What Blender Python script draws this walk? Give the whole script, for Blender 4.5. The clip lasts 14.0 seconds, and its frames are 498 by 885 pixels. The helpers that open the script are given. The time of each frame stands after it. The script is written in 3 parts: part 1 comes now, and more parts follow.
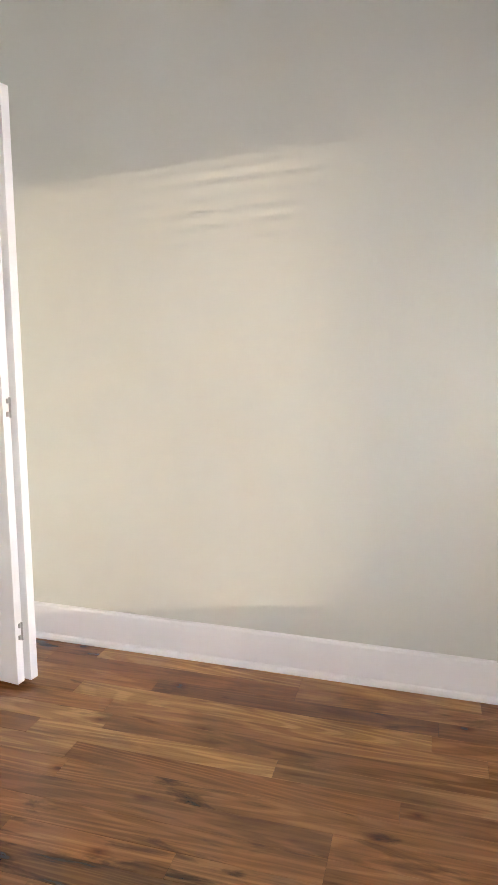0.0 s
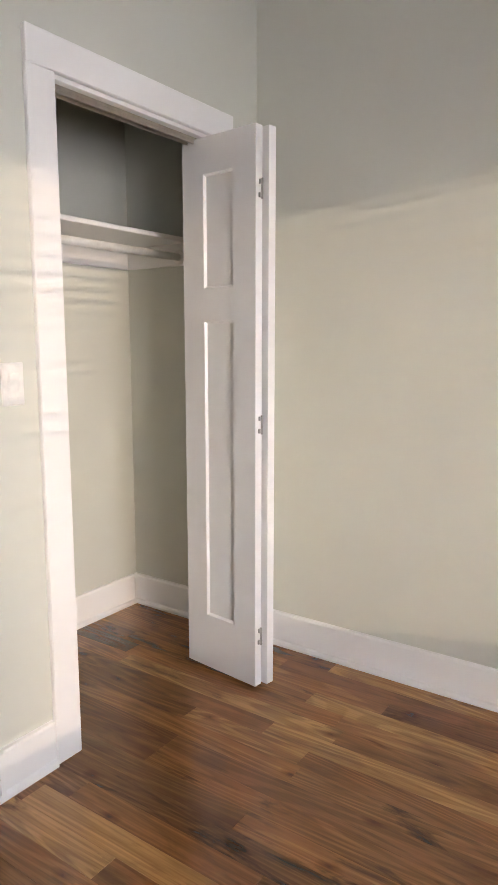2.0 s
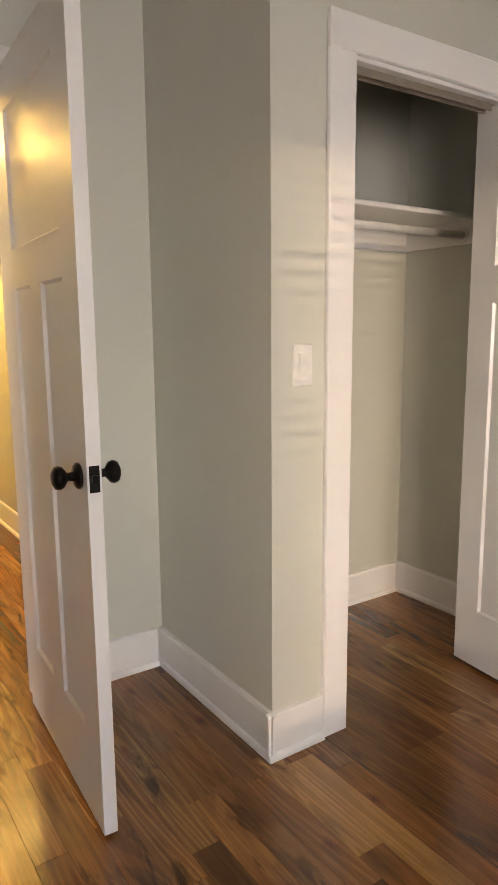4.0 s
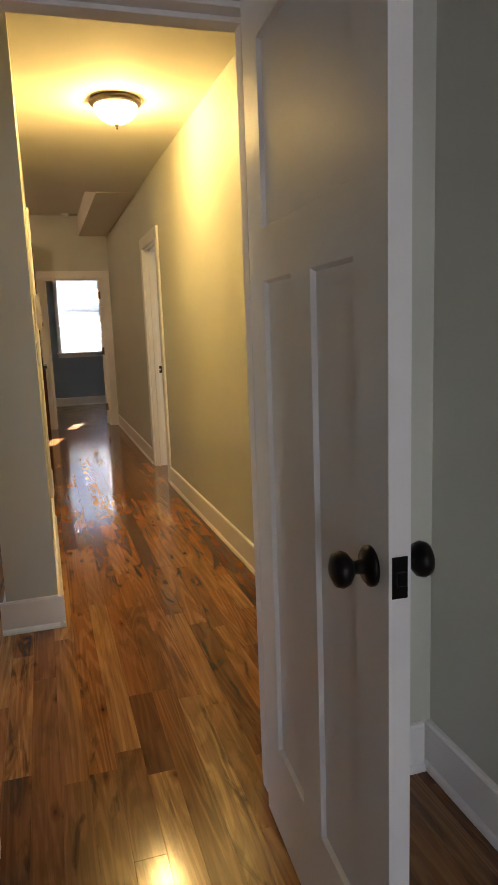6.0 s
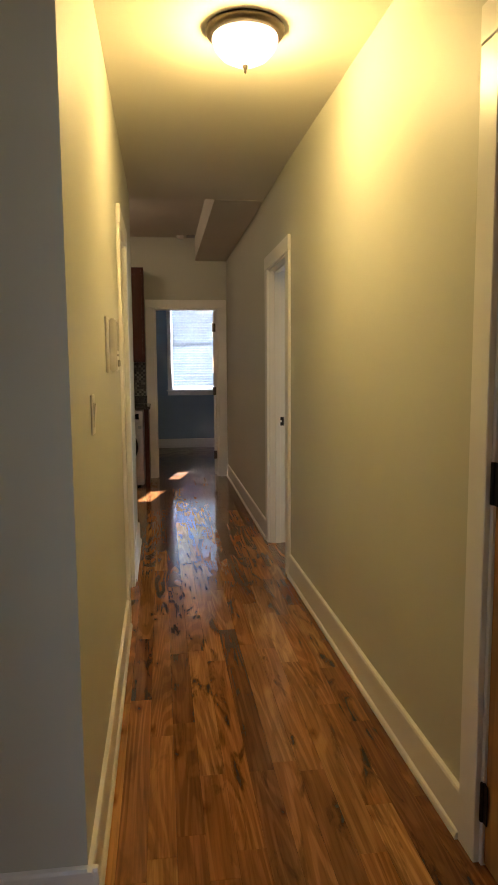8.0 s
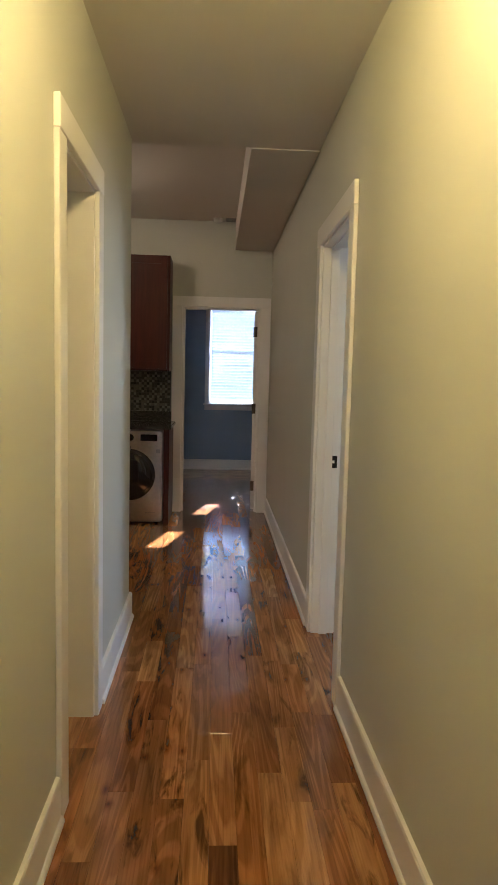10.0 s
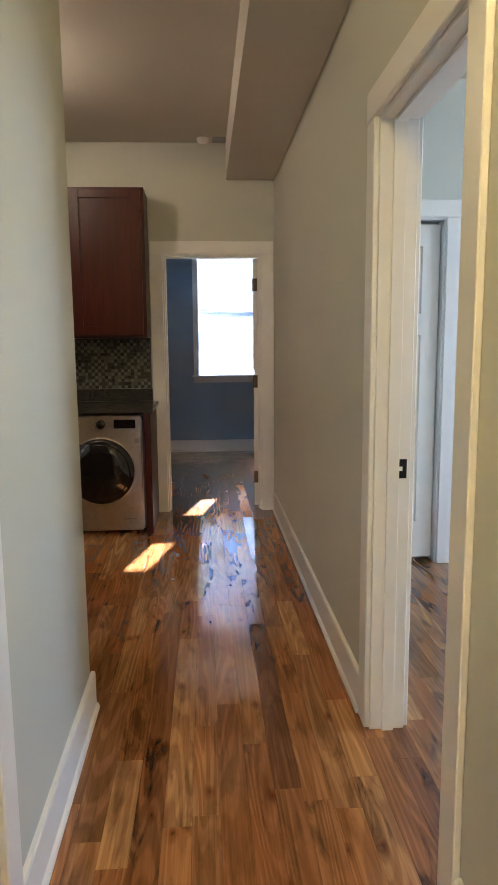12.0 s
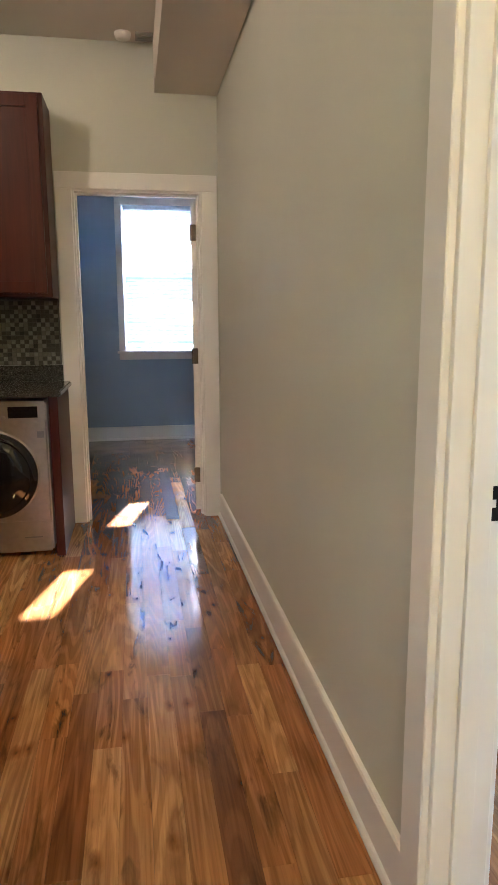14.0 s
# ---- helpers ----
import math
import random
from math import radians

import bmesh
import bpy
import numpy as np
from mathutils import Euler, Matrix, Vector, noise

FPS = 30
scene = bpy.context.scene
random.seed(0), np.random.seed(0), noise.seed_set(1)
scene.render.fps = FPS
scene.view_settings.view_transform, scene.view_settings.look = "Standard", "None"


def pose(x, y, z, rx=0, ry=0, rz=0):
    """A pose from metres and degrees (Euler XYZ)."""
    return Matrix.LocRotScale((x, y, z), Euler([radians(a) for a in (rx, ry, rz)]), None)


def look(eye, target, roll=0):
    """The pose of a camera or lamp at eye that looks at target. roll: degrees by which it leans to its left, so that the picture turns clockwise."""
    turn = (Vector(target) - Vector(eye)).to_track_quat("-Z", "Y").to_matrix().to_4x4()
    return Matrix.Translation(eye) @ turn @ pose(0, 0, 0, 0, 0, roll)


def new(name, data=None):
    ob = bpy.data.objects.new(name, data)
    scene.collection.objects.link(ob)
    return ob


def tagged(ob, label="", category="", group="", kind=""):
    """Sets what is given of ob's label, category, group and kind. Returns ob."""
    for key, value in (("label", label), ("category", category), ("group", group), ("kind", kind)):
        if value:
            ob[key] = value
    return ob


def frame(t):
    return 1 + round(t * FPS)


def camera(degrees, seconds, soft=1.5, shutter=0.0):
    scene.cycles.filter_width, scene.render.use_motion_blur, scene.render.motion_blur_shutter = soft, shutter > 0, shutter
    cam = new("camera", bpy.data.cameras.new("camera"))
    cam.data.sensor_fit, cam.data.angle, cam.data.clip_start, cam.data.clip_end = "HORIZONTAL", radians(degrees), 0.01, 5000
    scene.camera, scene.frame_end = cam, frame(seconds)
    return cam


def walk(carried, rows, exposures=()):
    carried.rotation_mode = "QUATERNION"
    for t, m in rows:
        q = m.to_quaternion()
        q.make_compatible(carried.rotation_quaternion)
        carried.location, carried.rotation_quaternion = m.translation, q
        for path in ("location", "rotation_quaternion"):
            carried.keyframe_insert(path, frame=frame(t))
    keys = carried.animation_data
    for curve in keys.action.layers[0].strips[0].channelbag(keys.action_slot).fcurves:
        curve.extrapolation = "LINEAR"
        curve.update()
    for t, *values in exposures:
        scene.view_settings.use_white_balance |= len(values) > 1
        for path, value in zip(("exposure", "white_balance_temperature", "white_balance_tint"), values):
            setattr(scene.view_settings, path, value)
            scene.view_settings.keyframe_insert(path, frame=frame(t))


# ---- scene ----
cam = camera(40.8, 14.0)
PATH = [
    (0, (-0.966, -10.348, 1.269), (0.934, -9.825, 0.928), 0.4),
    (0.5, (-0.984, -10.369, 1.271), (0.895, -9.743, 0.996), -0.4),
    (1, (-0.995, -10.354, 1.278), (0.804, -9.529, 0.992), 0.2),
    (1.5, (-1.002, -10.318, 1.29), (0.702, -9.316, 0.989), 0.1),
    (2, (-1.006, -10.304, 1.292), (0.618, -9.174, 0.993), -0.0),
    (2.5, (-1.016, -10.277, 1.286), (0.507, -9.017, 0.984), -0.2),
    (3, (-1.025, -10.262, 1.28), (0.392, -8.889, 0.953), -0.0),
    (3.5, (-1.042, -10.253, 1.274), (0.241, -8.748, 0.978), -0.5),
    (4, (-1.063, -10.216, 1.274), (0.043, -8.582, 0.944), -0.5),
    (4.2, (-1.064, -10.202, 1.278), (-0.024, -8.526, 0.943), -0.4),
    (6.3, (-0.927, -9.418, 1.312), (-0.488, -7.490, 1.013), 0.9),
    (6.5, (-0.885, -9.305, 1.320), (-0.564, -7.348, 1.060), 3.6),
    (6.8, (-0.862, -9.115, 1.330), (-0.626, -7.150, 1.045), 2.5),
    (7, (-0.867, -8.975, 1.323), (-0.603, -7.009, 1.073), 1.9),
    (7.2, (-0.860, -8.812, 1.325), (-0.600, -6.843, 1.088), -0.6),
    (9.3, (-0.609, -7.125, 1.385), (-0.436, -5.145, 1.164), 2.1),
    (9.5, (-0.573, -7.002, 1.386), (-0.496, -5.018, 1.141), 3.5),
    (10, (-0.54, -6.657, 1.372), (-0.436, -4.669, 1.174), 1.4),
    (10.5, (-0.526, -6.317, 1.37), (-0.393, -4.342, 1.085), 1.0),
    (11, (-0.474, -5.968, 1.363), (-0.454, -3.983, 1.118), 1.6),
    (11.5, (-0.504, -5.657, 1.344), (-0.491, -3.675, 1.076), 1.2),
    (12, (-0.557, -5.343, 1.35), (-0.429, -3.368, 1.057), -0.5),
    (12.5, (-0.525, -5.033, 1.332), (-0.45, -3.053, 1.06), -0.1),
    (13, (-0.524, -4.75, 1.31), (-0.57, -2.778, 0.983), 1.4),
    (13.5, (-0.568, -4.48, 1.289), (-0.47, -2.507, 0.98), 0.9),
    (14, (-0.538, -4.262, 1.255), (-0.209, -2.321, 0.902), -0.3),
]
EXPOSURES = [(0, 6.0, 7400, 18), (0.5, 5.95, 7400, 18), (1.5, 5.75, 7450, 18), (2, 5.6, 7500, 18), (3, 5.2, 7700, 18), (4.2, 5.15, 8900, 20),
             (6.3, 3.75, 7000, 17), (7.2, 3.45, 6900, 16), (9.3, 3.55, 5650, 14), (10.5, 4.1, 5550, 15), (12, 4.4, 5550, 14), (13, 4.75, 5800, 16), (14, 4.95, 5350, 14)]
walk(cam, [(t, look(eye, target, roll)) for t, eye, target, roll in PATH], EXPOSURES)

# ---- world, sun, lamps ----
SUN_EL = radians(24.0)
SUN_WAY = Vector((0.25, 1.0, 0)).normalized()  # horizontal way towards the sun
world = bpy.data.worlds.new("world")
scene.world = world
world.use_nodes = True
wn = world.node_tree.nodes
sky = wn.new("ShaderNodeTexSky")
sky.sky_type, sky.sun_disc = "NISHITA", False
sky.sun_elevation = SUN_EL
sky.sun_rotation = math.atan2(SUN_WAY.x, SUN_WAY.y)
wn["Background"].inputs["Strength"].default_value = 0.05
world.node_tree.links.new(sky.outputs["Color"], wn["Background"].inputs["Color"])


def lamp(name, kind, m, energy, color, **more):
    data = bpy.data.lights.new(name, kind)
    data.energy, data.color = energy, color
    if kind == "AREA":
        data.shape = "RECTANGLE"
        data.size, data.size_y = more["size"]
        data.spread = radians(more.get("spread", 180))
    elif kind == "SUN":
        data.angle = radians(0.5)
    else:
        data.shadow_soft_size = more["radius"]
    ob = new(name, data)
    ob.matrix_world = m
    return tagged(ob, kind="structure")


sun_vec = Vector((SUN_WAY.x * math.cos(SUN_EL), SUN_WAY.y * math.cos(SUN_EL), math.sin(SUN_EL)))
lamp("sun", "SUN", look(sun_vec * 20, (0, 0, 0)), 5.0, (1.0, 0.96, 0.90))
DAY = (0.82, 0.90, 1.07)
WARM = (1.0, 0.695, 0.235)
# sky light standing in the window openings, and one added lamp far outside
lamp("sky_bedroom", "AREA", look((-1.12, -12.78, 1.30), (0.6, -8.9, 2.15)), 1.05, DAY, size=(1.7, 1.3), spread=95)
# added lamp 20 m outside, where nothing stands, throws the blind's stripes indoors
lamp("added_stripe_lamp", "AREA", look((-12.25, -32.6, 3.7), (0.5, -9.0, 1.2)), 80, (1.0, 0.83, 0.64), size=(1.5, 0.11))
lamp("sky_right_room", "AREA", look((3.42, -3.0, 1.6), (0.5, -2.5, 1.0)), 2.3, (0.70, 0.85, 1.0), size=(1.2, 1.4))
lamp("sky_living", "AREA", look((-4.42, -6.5, 1.6), (-1.2, -6.3, 1.0)), 0.6, (0.95, 0.90, 1.0), size=(1.2, 1.4))
# the bulbs of the ceiling lamps
lamp("bulb_hall", "POINT", pose(-0.46, -5.5, 2.47), 3.2, WARM, radius=0.07)
lamp("bulb_kitchen", "POINT", pose(-1.85, -1.6, 2.69), 1.5, (1.0, 0.74, 0.45), radius=0.035)


# ---- materials ----
def material(name):
    m = bpy.data.materials.new(name)
    m.use_nodes = True
    nt = m.node_tree
    return m, nt, nt.nodes["Principled BSDF"]


def node(nt, kind, **sets):
    n = nt.nodes.new(kind)
    for k, v in sets.items():
        n.inputs[k].default_value = v
    return n


def ramp(nt, src, stops):
    r = nt.nodes.new("ShaderNodeValToRGB")
    while len(r.color_ramp.elements) < len(stops):
        r.color_ramp.elements.new(0.5)
    for e, (p, c) in zip(r.color_ramp.elements, stops):
        e.position, e.color = p, (*c, 1)
    nt.links.new(src, r.inputs["Fac"])
    return r.outputs["Color"]


def mixed(nt, mode, fac, a, b):
    n = nt.nodes.new("ShaderNodeMix")
    n.data_type, n.blend_type = "RGBA", mode
    for i, v in ((0, fac), (6, a), (7, b)):
        if isinstance(v, bpy.types.NodeSocket):
            nt.links.new(v, n.inputs[i])
        else:
            n.inputs[i].default_value = v if i == 0 else (*v, 1)
    return n.outputs[2]


def arith(nt, op, a, b):
    n = nt.nodes.new("ShaderNodeMath")
    n.operation = op
    for i, v in ((0, a), (1, b)):
        if isinstance(v, bpy.types.NodeSocket):
            nt.links.new(v, n.inputs[i])
        else:
            n.inputs[i].default_value = v
    return n.outputs[0]


def where(nt, scale=(1, 1, 1)):
    g = nt.nodes.new("ShaderNodeNewGeometry")
    mp = nt.nodes.new("ShaderNodeMapping")
    mp.inputs["Scale"].default_value = scale
    nt.links.new(g.outputs["Position"], mp.inputs["Vector"])
    return mp.outputs["Vector"]


def bump(nt, b, height, strength, distance=0.002):
    n = node(nt, "ShaderNodeBump", Strength=strength, Distance=distance)
    nt.links.new(height, n.inputs["Height"])
    nt.links.new(n.outputs["Normal"], b.inputs["Normal"])


def painted(name, color, rough=0.6, vary=0.05, grain=220, relief=0.12, big=1.3):
    """Rolled or brushed paint: faint blotches and roller texture."""
    m, nt, b = material(name)
    v = where(nt)
    big_n = node(nt, "ShaderNodeTexNoise", Scale=big, Detail=4)
    nt.links.new(v, big_n.inputs["Vector"])
    lo = tuple(c * (1 - vary) for c in color)
    hi = tuple(min(1, c * (1 + vary)) for c in color)
    nt.links.new(ramp(nt, big_n.outputs["Fac"], [(0.3, lo), (0.7, hi)]), b.inputs["Base Color"])
    fine = node(nt, "ShaderNodeTexNoise", Scale=grain, Detail=3)
    nt.links.new(v, fine.inputs["Vector"])
    b.inputs["Roughness"].default_value = rough
    bump(nt, b, fine.outputs["Fac"], relief, 0.001)
    return m


def plain(name, color, rough=0.4, metal=0.0, vary=0.08, scale=30, relief=0.05):
    m = painted(name, color, rough, vary, scale * 6, relief, scale)
    m.node_tree.nodes["Principled BSDF"].inputs["Metallic"].default_value = metal
    return m


WALL = painted("wall_paint", (0.585, 0.588, 0.52), 0.55, 0.03)
WALL_BLUE = painted("blue_grey_paint", (0.31, 0.41, 0.55), 0.55, 0.03)
CEIL = painted("ceiling_paint", (0.66, 0.63, 0.57), 0.8, 0.03)
TRIM = painted("trim_paint", (0.82, 0.81, 0.79), 0.32, 0.02, 90, 0.06)
BLACK = plain("oiled_bronze", (0.018, 0.016, 0.015), 0.32, 0.8)
STEEL = plain("brushed_silver", (0.52, 0.47, 0.41), 0.32, 0.85)
NICKEL = plain("bronze_rim", (0.10, 0.08, 0.06), 0.35, 0.8)
DARK_GLOSS = plain("dark_gloss", (0.012, 0.012, 0.014), 0.06)
PLASTIC = plain("white_plastic", (0.78, 0.76, 0.72), 0.4)
GREY_PL = plain("grey_plastic", (0.30, 0.29, 0.27), 0.45)
# white slats tinted blue: the cool daylight is put into their colour
SLATM = plain("blind_slat", (0.68, 0.75, 0.83), 0.45)
_nt = SLATM.node_tree
_tr = _nt.nodes.new("ShaderNodeBsdfTranslucent")
_tr.inputs["Color"].default_value = (0.52, 0.74, 1.0, 1)
_mx = _nt.nodes.new("ShaderNodeMixShader")
_mx.inputs[0].default_value = 0.06
_nt.links.new(_nt.nodes["Principled BSDF"].outputs[0], _mx.inputs[1])
_nt.links.new(_tr.outputs[0], _mx.inputs[2])
_nt.links.new(_mx.outputs[0], _nt.nodes["Material Output"].inputs["Surface"])
GROUND = painted("ground_soil", (0.14, 0.14, 0.11), 0.9, 0.3, 5, 0.3, 0.4)


def floor_wood():
    """Character-grade strip floor: each strip with its own tone, streaks and knots, under satin varnish."""
    m, nt, b = material("oak_floor")
    oi = nt.nodes.new("ShaderNodeObjectInfo")
    ge = nt.nodes.new("ShaderNodeNewGeometry")
    rnd = arith(nt, "FRACT", arith(nt, "ADD", oi.outputs["Random"], ge.outputs["Random Per Island"]), 0)
    off = nt.nodes.new("ShaderNodeCombineXYZ")
    nt.links.new(arith(nt, "MULTIPLY", rnd, 37.0), off.inputs["X"])
    nt.links.new(arith(nt, "MULTIPLY", rnd, 91.0), off.inputs["Y"])
    add = nt.nodes.new("ShaderNodeVectorMath")
    nt.links.new(ge.outputs["Position"], add.inputs[0])
    nt.links.new(off.outputs[0], add.inputs[1])

    def noise_at(scale, detail, warp=0.0, rough=0.55):
        mp = nt.nodes.new("ShaderNodeMapping")
        mp.inputs["Scale"].default_value = scale
        nt.links.new(add.outputs[0], mp.inputs["Vector"])
        n = node(nt, "ShaderNodeTexNoise", Scale=1.0, Detail=detail, Distortion=warp, Roughness=rough)
        nt.links.new(mp.outputs[0], n.inputs["Vector"])
        return n.outputs["Fac"]

    tone = ramp(nt, rnd, [(0.0, (0.13, 0.052, 0.019)), (0.14, (0.45, 0.200, 0.062)), (0.30, (0.25, 0.096, 0.030)), (0.45, (0.60, 0.320, 0.115)),
                          (0.60, (0.33, 0.132, 0.042)), (0.74, (0.50, 0.222, 0.068)), (0.88, (0.19, 0.074, 0.027)), (1.0, (0.55, 0.275, 0.092))])
    clouds = ramp(nt, noise_at((9, 1.7, 1), 4, 1.5), [(0.28, (0.55, 0.49, 0.45)), (0.46, (0.90, 0.88, 0.86)), (0.68, (1.10, 1.08, 1.05))])
    col = mixed(nt, "MULTIPLY", 0.9, tone, clouds)
    rings = arith(nt, "SINE", arith(nt, "MULTIPLY", noise_at((5.5, 0.42, 1), 2, 0.35, 0.4), 130.0), 0)
    lines = ramp(nt, rings, [(0.0, (0.56, 0.48, 0.41)), (0.7, (1.06, 1.05, 1.04))])
    patchy = noise_at((6, 0.8, 1), 1)
    col = mixed(nt, "MULTIPLY", patchy, col, lines)
    fibre = ramp(nt, noise_at((120, 2.6, 1), 4, 0.5), [(0.32, (0.64, 0.58, 0.53)), (0.56, (1.04, 1.03, 1.01))])
    col = mixed(nt, "MULTIPLY", 0.7, col, fibre)
    mineral = ramp(nt, noise_at((17, 3.2, 1), 5, 0.8, 0.6), [(0.34, (0.20, 0.17, 0.145)), (0.46, (1, 1, 1))])
    marked = ramp(nt, arith(nt, "FRACT", arith(nt, "MULTIPLY", rnd, 17.3), 0), [(0.30, (0.30, 0.30, 0.30)), (0.70, (0.95, 0.95, 0.95))])
    col = mixed(nt, "MULTIPLY", marked, col, mineral)
    km = nt.nodes.new("ShaderNodeMapping")
    km.inputs["Scale"].default_value = (3.9, 1.9, 1)
    nt.links.new(add.outputs[0], km.inputs["Vector"])
    kv = node(nt, "ShaderNodeTexVoronoi", Scale=1.0, Randomness=1.0)
    kv.voronoi_dimensions = "2D"
    nt.links.new(km.outputs[0], kv.inputs["Vector"])
    kd = arith(nt, "ADD", kv.outputs["Distance"], arith(nt, "MULTIPLY", noise_at((45, 18, 1), 3), 0.09))
    knots = ramp(nt, kd, [(0.045, (0.12, 0.07, 0.045)), (0.07, (0.55, 0.40, 0.31)), (0.13, (1, 1, 1))])
    col = mixed(nt, "MULTIPLY", 0.85, col, knots)
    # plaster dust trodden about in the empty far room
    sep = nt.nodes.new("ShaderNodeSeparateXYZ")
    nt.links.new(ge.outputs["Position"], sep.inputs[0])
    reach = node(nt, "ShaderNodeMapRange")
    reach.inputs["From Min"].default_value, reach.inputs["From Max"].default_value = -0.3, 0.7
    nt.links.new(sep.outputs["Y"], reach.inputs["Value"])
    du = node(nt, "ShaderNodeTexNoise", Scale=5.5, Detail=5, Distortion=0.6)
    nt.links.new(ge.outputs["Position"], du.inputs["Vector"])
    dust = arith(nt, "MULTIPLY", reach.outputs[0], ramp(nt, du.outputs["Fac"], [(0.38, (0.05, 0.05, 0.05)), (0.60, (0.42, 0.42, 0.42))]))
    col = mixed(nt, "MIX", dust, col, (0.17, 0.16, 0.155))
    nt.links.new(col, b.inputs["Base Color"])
    sm = node(nt, "ShaderNodeTexNoise", Scale=7.0, Detail=5)
    nt.links.new(ge.outputs["Position"], sm.inputs["Vector"])
    mr = node(nt, "ShaderNodeMapRange")
    mr.inputs["To Min"].default_value, mr.inputs["To Max"].default_value = 0.11, 0.15
    nt.links.new(sm.outputs["Fac"], mr.inputs["Value"])
    nt.links.new(arith(nt, "ADD", mr.outputs[0], arith(nt, "MULTIPLY", dust, 0.30)), b.inputs["Roughness"])
    b.inputs["Specular IOR Level"].default_value = 0.5
    b.inputs["Coat Weight"].default_value = 0.3
    b.inputs["Coat Roughness"].default_value = 0.10
    return m


def stained_wood(name, dark, light, along="z", rough=0.3):
    m, nt, b = material(name)
    sc = {"z": (38, 38, 2.2), "x": (2.2, 38, 38)}[along]
    n = node(nt, "ShaderNodeTexNoise", Scale=1.0, Detail=6, Distortion=0.8)
    nt.links.new(where(nt, sc), n.inputs["Vector"])
    n2 = node(nt, "ShaderNodeTexNoise", Scale=2.5, Detail=3)
    nt.links.new(where(nt), n2.inputs["Vector"])
    c = ramp(nt, n.outputs["Fac"], [(0.3, dark), (0.7, light)])
    c = mixed(nt, "MULTIPLY", 0.5, c, ramp(nt, n2.outputs["Fac"], [(0.3, (0.6, 0.6, 0.6)), (0.7, (1, 1, 1))]))
    nt.links.new(c, b.inputs["Base Color"])
    b.inputs["Roughness"].default_value = rough
    b.inputs["Specular IOR Level"].default_value = 0.28
    bump(nt, b, n.outputs["Fac"], 0.08, 0.001)
    return m


def granite():
    m, nt, b = material("dark_granite")
    v = node(nt, "ShaderNodeTexVoronoi", Scale=260.0)
    nt.links.new(where(nt), v.inputs["Vector"])
    n = node(nt, "ShaderNodeTexNoise", Scale=45.0, Detail=6)
    nt.links.new(where(nt), n.inputs["Vector"])
    c = ramp(nt, v.outputs["Color"], [(0.1, (0.015, 0.016, 0.015)), (0.6, (0.06, 0.062, 0.056)), (0.95, (0.20, 0.19, 0.17))])
    c = mixed(nt, "MULTIPLY", 0.7, c, ramp(nt, n.outputs["Fac"], [(0.35, (0.4, 0.4, 0.4)), (0.65, (1, 1, 1))]))
    nt.links.new(c, b.inputs["Base Color"])
    b.inputs["Roughness"].default_value = 0.16
    return m


def glass(name):
    m, nt, b = material(name)
    b.inputs["Transmission Weight"].default_value = 1.0
    b.inputs["Roughness"].default_value = 0.0
    b.inputs["IOR"].default_value = 1.45
    return m


def glowing(name, color, strength):
    m, nt, b = material(name)
    b.inputs["Base Color"].default_value = (0.8, 0.8, 0.78, 1)
    b.inputs["Emission Color"].default_value = (*color, 1)
    b.inputs["Emission Strength"].default_value = strength
    return m


FLOOR = floor_wood()
CHERRY = stained_wood("cherry_stain", (0.044, 0.0075, 0.0045), (0.075, 0.0135, 0.0075), "z", 0.36)
HONEY = stained_wood("honey_veneer", (0.30, 0.135, 0.035), (0.46, 0.23, 0.07))
GRANITE = granite()
GLASS = glass("window_glass")
DOME = glowing("lit_frosted_glass", (1.0, 0.82, 0.50), 0.42)
TILE = [plain("tile_" + n, c, 0.12, 0.0, 0.15, 60) for n, c in
        (("smoke", (0.075, 0.075, 0.07)), ("olive", (0.15, 0.15, 0.125)), ("sand", (0.21, 0.21, 0.185)), ("slate", (0.045, 0.05, 0.05)))]
GROUT = plain("grout", (0.10, 0.10, 0.095), 0.8)


# ---- mesh helpers ----
def mesh_of(bm, name, mat):
    me = bpy.data.meshes.new(name)
    bmesh.ops.recalc_face_normals(bm, faces=bm.faces)
    bm.to_mesh(me)
    bm.free()
    for one in (mat if isinstance(mat, (list, tuple)) else [mat]):
        me.materials.append(one)
    return me


def add_box(bm, a, b, bevel=0.0, segs=1):
    lo = Vector([min(p, q) for p, q in zip(a, b)])
    hi = Vector([max(p, q) for p, q in zip(a, b)])
    made = bmesh.ops.create_cube(bm, size=1.0, matrix=Matrix.Translation((lo + hi) / 2) @ Matrix.Diagonal((*(hi - lo), 1)))
    if bevel:
        vs = made["verts"]
        es = list({e for v in vs for e in v.link_edges})
        bmesh.ops.bevel(bm, geom=es, offset=bevel, segments=segs, affect="EDGES")


def boxes(name, parts, mat, bevel=0.0, parent=None, segs=1):
    """One mesh out of boxes (a, b)."""
    bm = bmesh.new()
    for a, b in parts:
        add_box(bm, a, b, bevel, segs)
    ob = new(name, mesh_of(bm, name, mat))
    ob.parent = parent
    return ob


def lathe(bm, profile, axis="z", at=(0, 0, 0), n=32):
    """A turned shape from (radius, height) pairs round an axis."""
    turn = {"z": Matrix.Identity(4), "x": Matrix.Rotation(radians(90), 4, "Y"), "y": Matrix.Rotation(radians(-90), 4, "X")}[axis]
    rings = []
    for r, h in profile:
        rings.append([bm.verts.new(Matrix.Translation(at) @ turn @ Vector((r * math.cos(a), r * math.sin(a), h)))
                      for a in [2 * math.pi * k / n for k in range(n)]])
    for p, q in zip(rings, rings[1:]):
        for k in range(n):
            bm.faces.new((p[k], p[(k + 1) % n], q[(k + 1) % n], q[k]))
    bm.faces.new(rings[0])
    bm.faces.new(rings[-1])


